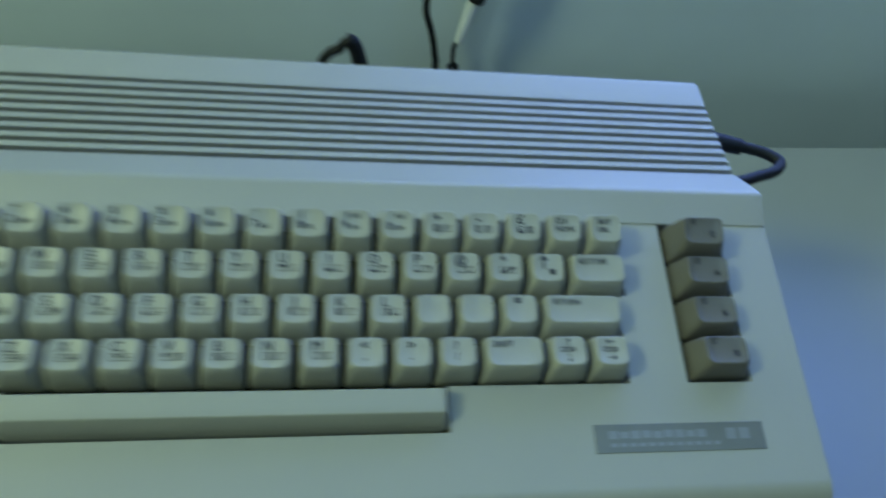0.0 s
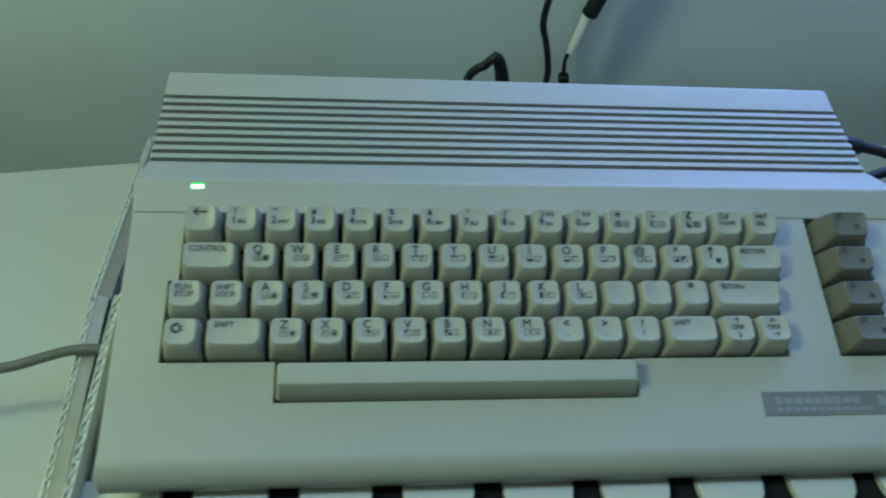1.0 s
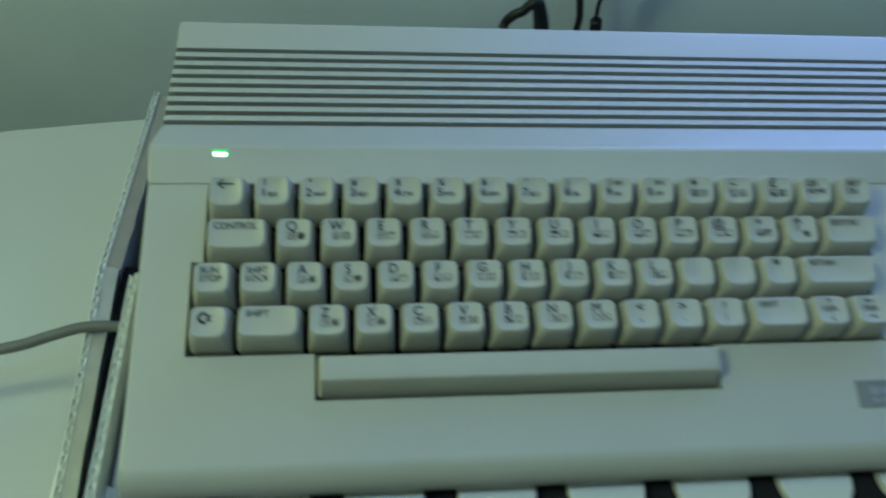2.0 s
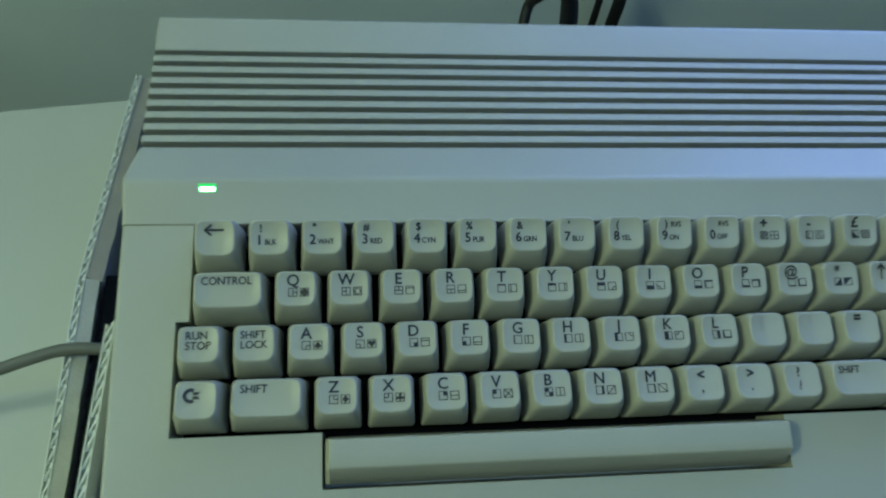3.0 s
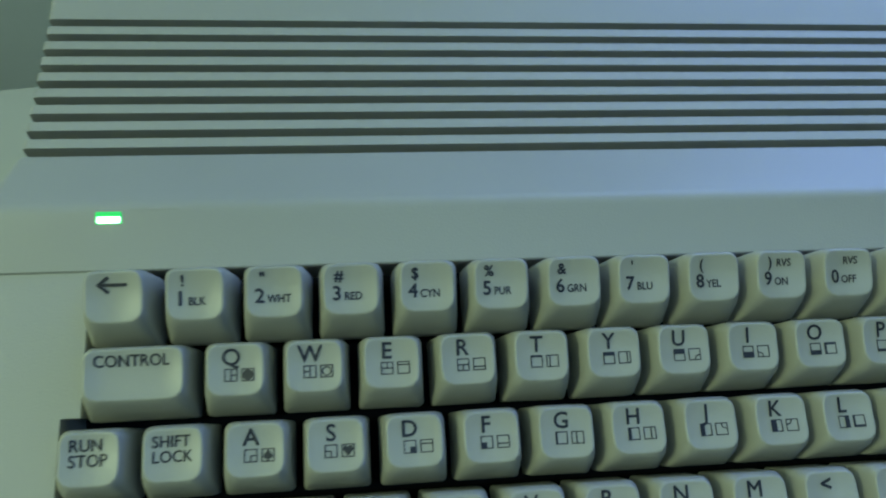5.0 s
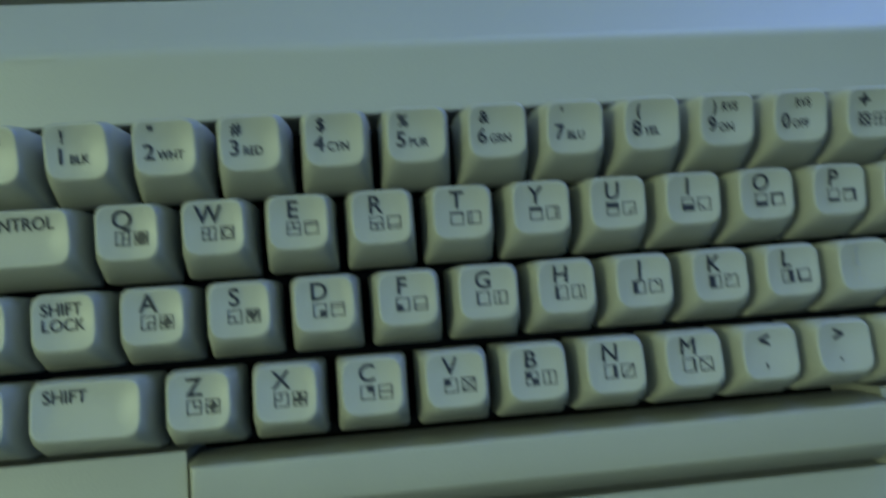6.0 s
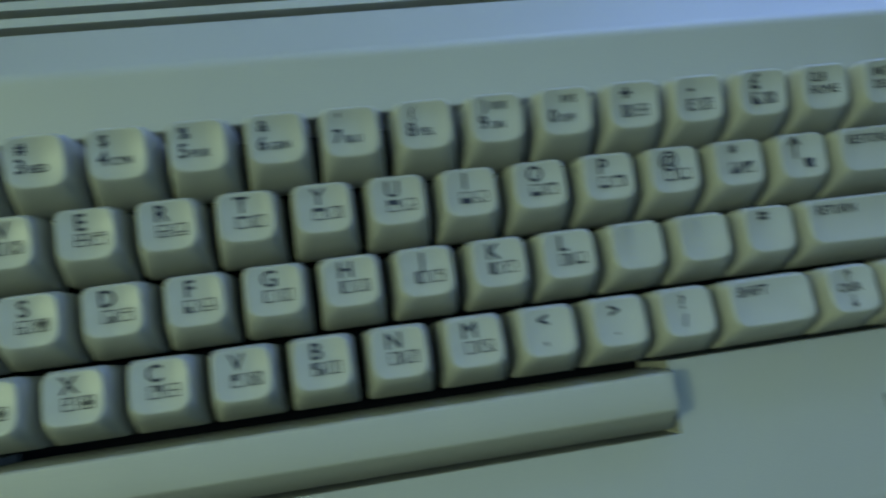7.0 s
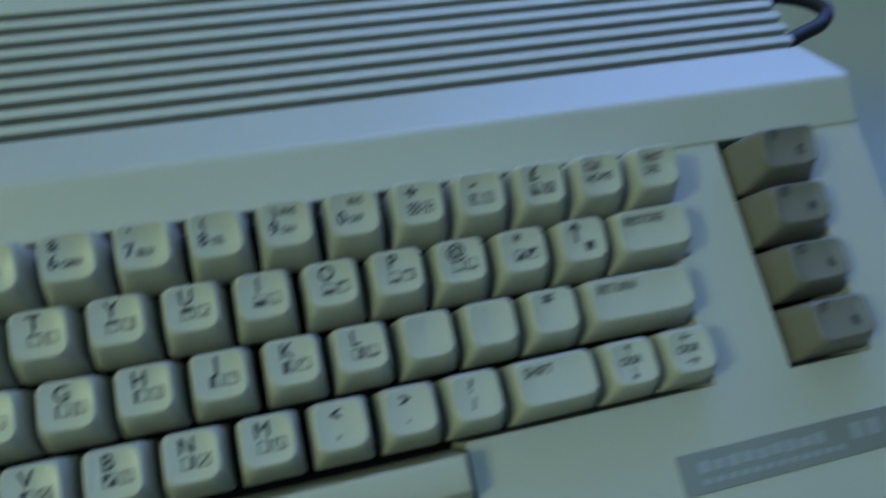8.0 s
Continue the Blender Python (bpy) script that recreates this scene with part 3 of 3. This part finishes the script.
def corrugated(x0, x1, y0, y1, top, lean=0.0, mat=None, label="white corrugated panel", pitch=0.0006):
    """An upright sheet of corrugated cardboard: two liners and a wavy flute between them, over a dark block as the
    hollows' shade.
    """
    t = 0.0005
    m = Matrix.Translation((x0, y0, TZ)) @ Matrix.Rotation(lean, 4, "Z")
    w, ln, h = x1 - x0, y1 - y0, top - TZ
    bm = bmesh.new()
    box(bm, 0, t, 0, ln, 0, h, m), box(bm, w - t, w, 0, ln, 0, h, m)
    panel = part("panel", bm, mat or CARD, carton, label, smooth=False)
    bm = bmesh.new()
    n = int(ln / pitch)
    prev = None
    rag = random.Random(5)
    thick = 0.155 * w
    for k in range(n + 1):
        a = 2 * math.pi * k / 11
        x = w / 2 + (w / 2 - t) * 0.8 * math.sin(a)
        y = ln * k / n + 0.0022 * math.sin(a) + rag.uniform(-0.0002, 0.0002)
        top_z = h - 0.0006 + rag.uniform(-0.0005, 0.0003)
        pair = [bm.verts.new(m @ Vector((x + dx, y + dx * 0.8, z))) for dx in (-thick, thick) for z in (0.0, top_z)]
        if prev:
            bm.faces.new((prev[0], prev[1], pair[1], pair[0]))
            bm.faces.new((prev[2], prev[3], pair[3], pair[2]))
            bm.faces.new((prev[1], prev[3], pair[3], pair[1]))
        prev = pair
    part("flute", bm, CARD, panel, "wavy paper flute", smooth=False)
    # Near-black filler paints the shade down inside the flute's hollows.
    bm = bmesh.new()
    box(bm, t, w - t, 0, ln, 0, h - 0.012, m)
    part("hollow_shade", bm, HOLLOW_SHADE, panel, smooth=False)


def sloped(p, q, drop, wide, mat, label):
    """A thin liner folded down towards the computer, its upper edge from p to q."""
    p, q = Vector(p), Vector(q)
    out = (q - p).cross(Vector((0, 0, 1))).normalized() * wide - Vector((0, 0, drop))
    bm = bmesh.new()
    n = 14
    wave = random.Random(9)
    rows = []
    for k in range(n + 1):
        a = p.lerp(q, k / n)
        b = a + out * (1 + wave.uniform(-0.05, 0.05))
        rows.append([bm.verts.new(c) for c in (a, b, b - Vector((0, 0, 0.0008)), a - Vector((0, 0, 0.0008)))])
    for a, b in zip(rows, rows[1:]):
        for k in range(4):
            bm.faces.new((a[k], a[(k + 1) % 4], b[(k + 1) % 4], b[k]))
    bm.faces.new(rows[0]), bm.faces.new(rows[-1])
    part("liner", bm, mat, carton, label, smooth=False)


corrugated(-0.2885, -0.2845, -0.12, 0.135, -0.13, pitch=0.0008)
corrugated(-0.2256, -0.2220, -0.16, 0.046, 0.011, -0.025)
corrugated(-0.2885, -0.2845, 0.1355, 0.30, -0.13, -0.093, pitch=0.0008)
sloped((-0.2844, -0.12, -0.1308), (-0.2844, 0.138, -0.1308), 0.0040, 0.0072, KRAFT, "beige liner folded into the gap")
sloped((-0.2843, 0.1385, -0.1306), (-0.2705, 0.298, -0.1306), 0.0055, 0.0085, BROWN, "brownish liner folded into the gap")

# a torn strip of the outer liner, curling away from the panel
bm = bmesh.new()
rows = []
for k in range(13):
    f = k / 12
    y, reach = -0.075 + 0.103 * f, 1.0 - 0.75 * f ** 2.2
    curl = [(-0.2888, -0.136), (-0.2925, -0.1375), (-0.2965, -0.142), (-0.2995, -0.150), (-0.3005, -0.160), (-0.2985, -0.169)]
    line = [Vector((-0.2888 + (x + 0.2888) * reach, y + 0.0015 * math.sin(3 * i + k), -0.136 + (z + 0.136) * (0.6 + 0.4 * reach))) for i, (x, z) in enumerate(curl)]
    rows.append([bm.verts.new(p) for p in line] + [bm.verts.new(p + Vector((0.0006, 0, -0.0004))) for p in reversed(line)])
for a, b in zip(rows, rows[1:]):
    for k in range(len(a)):
        bm.faces.new((a[k], a[(k + 1) % len(a)], b[(k + 1) % len(a)], b[k]))
bm.faces.new(rows[0]), bm.faces.new(rows[-1])
part("torn_flap", bm, CARD, carton, "torn white paper strip curling outwards")

# ---- cables ----
bm = bmesh.new()
tube(bm, [(-0.2300, 0.088, -0.140), (-0.2500, 0.089, -0.131), (-0.2725, 0.0895, -0.1258), (-0.2890, 0.0887, -0.1250), (-0.3060, 0.0837, -0.125), (-0.3225, 0.0777, -0.125), (-0.3390, 0.0745, -0.126), (-0.36, 0.072, -0.130), (-0.42, 0.065, -0.155), (-0.50, 0.055, -0.185), (-0.60, 0.045, -0.1955), (-0.75, 0.04, -0.1962)], 0.0037)
tagged(part("cable", bm, GREY_CABLE), "grey vinyl cable draped over the carton's edge", "cable")
bm = bmesh.new()
tube(bm, [(0.10, 0.425, 0.16), (0.10, 0.425, 0.06), (0.094, 0.425, -0.01), (0.0835, 0.425, -0.055), (0.0815, 0.425, -0.092), (0.0895, 0.425, -0.118), (0.096, 0.425, -0.143), (0.099, 0.425, -0.17), (0.10, 0.425, -0.30), (0.10, 0.425, -0.93)], 0.0033)
tagged(part("hanging_cable", bm, RUBBER), "thin black cable hanging down the wall", "cable")
lead = tagged(new("plug_lead"), "black lead with a slim white connector sleeve, hanging behind the computer", "cable")
bm = bmesh.new()
tube(bm, [(0.150, 0.425, 0.14), (0.146, 0.425, 0.05), (0.138, 0.425, -0.02), (0.1245, 0.425, -0.081)], 0.0068, taper=0.0080)
part("black_grip", bm, RUBBER, lead, "thick black grip")
bm = bmesh.new()
tube(bm, [(0.1240, 0.425, -0.081), (0.1200, 0.425, -0.105), (0.1165, 0.425, -0.128)], 0.0062, taper=0.0042)
part("sleeve", bm, WHITE_PLUG, lead, "white plastic sleeve")
bm = bmesh.new()
tube(bm, [(0.1168, 0.425, -0.126), (0.1130, 0.425, -0.136), (0.1155, 0.425, -0.160)], 0.0020)
part("wire", bm, RUBBER, lead)
bm = bmesh.new()
tube(bm, [(0.1155, 0.425, -0.157), (0.118, 0.425, -0.175), (0.118, 0.425, -0.22)], 0.0058)
part("tip", bm, RUBBER, lead, "black plug tip")

# black plug and lead rising behind the case
loop = tagged(new("rear_lead"), "black plug and looped lead at the computer's back", "cable")
bm = bmesh.new()
tube(bm, [(-0.018, 0.165, 0.012), (-0.016, 0.24, -0.045), (-0.0115, 0.27, -0.033), (-0.006, 0.27, -0.0215), (0.000, 0.27, -0.0175), (0.004, 0.27, -0.012), (0.0075, 0.27, -0.010)], 0.0034)
part("lead", bm, RUBBER, loop)
bm = bmesh.new()
tube(bm, [(0.0050, 0.27, -0.009), (0.0093, 0.27, -0.0115), (0.0130, 0.27, -0.021), (0.0160, 0.27, -0.034), (0.0205, 0.27, -0.060)], 0.0043, taper=0.0062)
part("plug", bm, RUBBER, loop, "thick black moulded plug")

# plug in the right-hand side, its lead looping back under the case
side = tagged(new("side_plug"), "black plug with a short looped lead in the computer's side", "plug")
bm = bmesh.new()
tube(bm, [(0.1990, 0.1810, 0.0100), (0.2200, 0.1850, -0.0030), (0.2380, 0.1830, -0.0030), (0.2580, 0.1780, -0.0030)], 0.0074, taper=0.0052)
part("plug_body", bm, RUBBER, side, "moulded black plug body")
bm = bmesh.new()
tube(bm, [(0.2550, 0.1790, -0.0030), (0.2720, 0.1740, -0.0030), (0.2810, 0.1660, -0.0030), (0.2750, 0.1580, -0.0030), (0.2620, 0.1530, -0.0030), (0.2430, 0.1470, -0.0030), (0.2150, 0.1440, -0.0010), (0.1985, 0.1420, 0.0080)], 0.0037)
part("lead", bm, RUBBER, side)
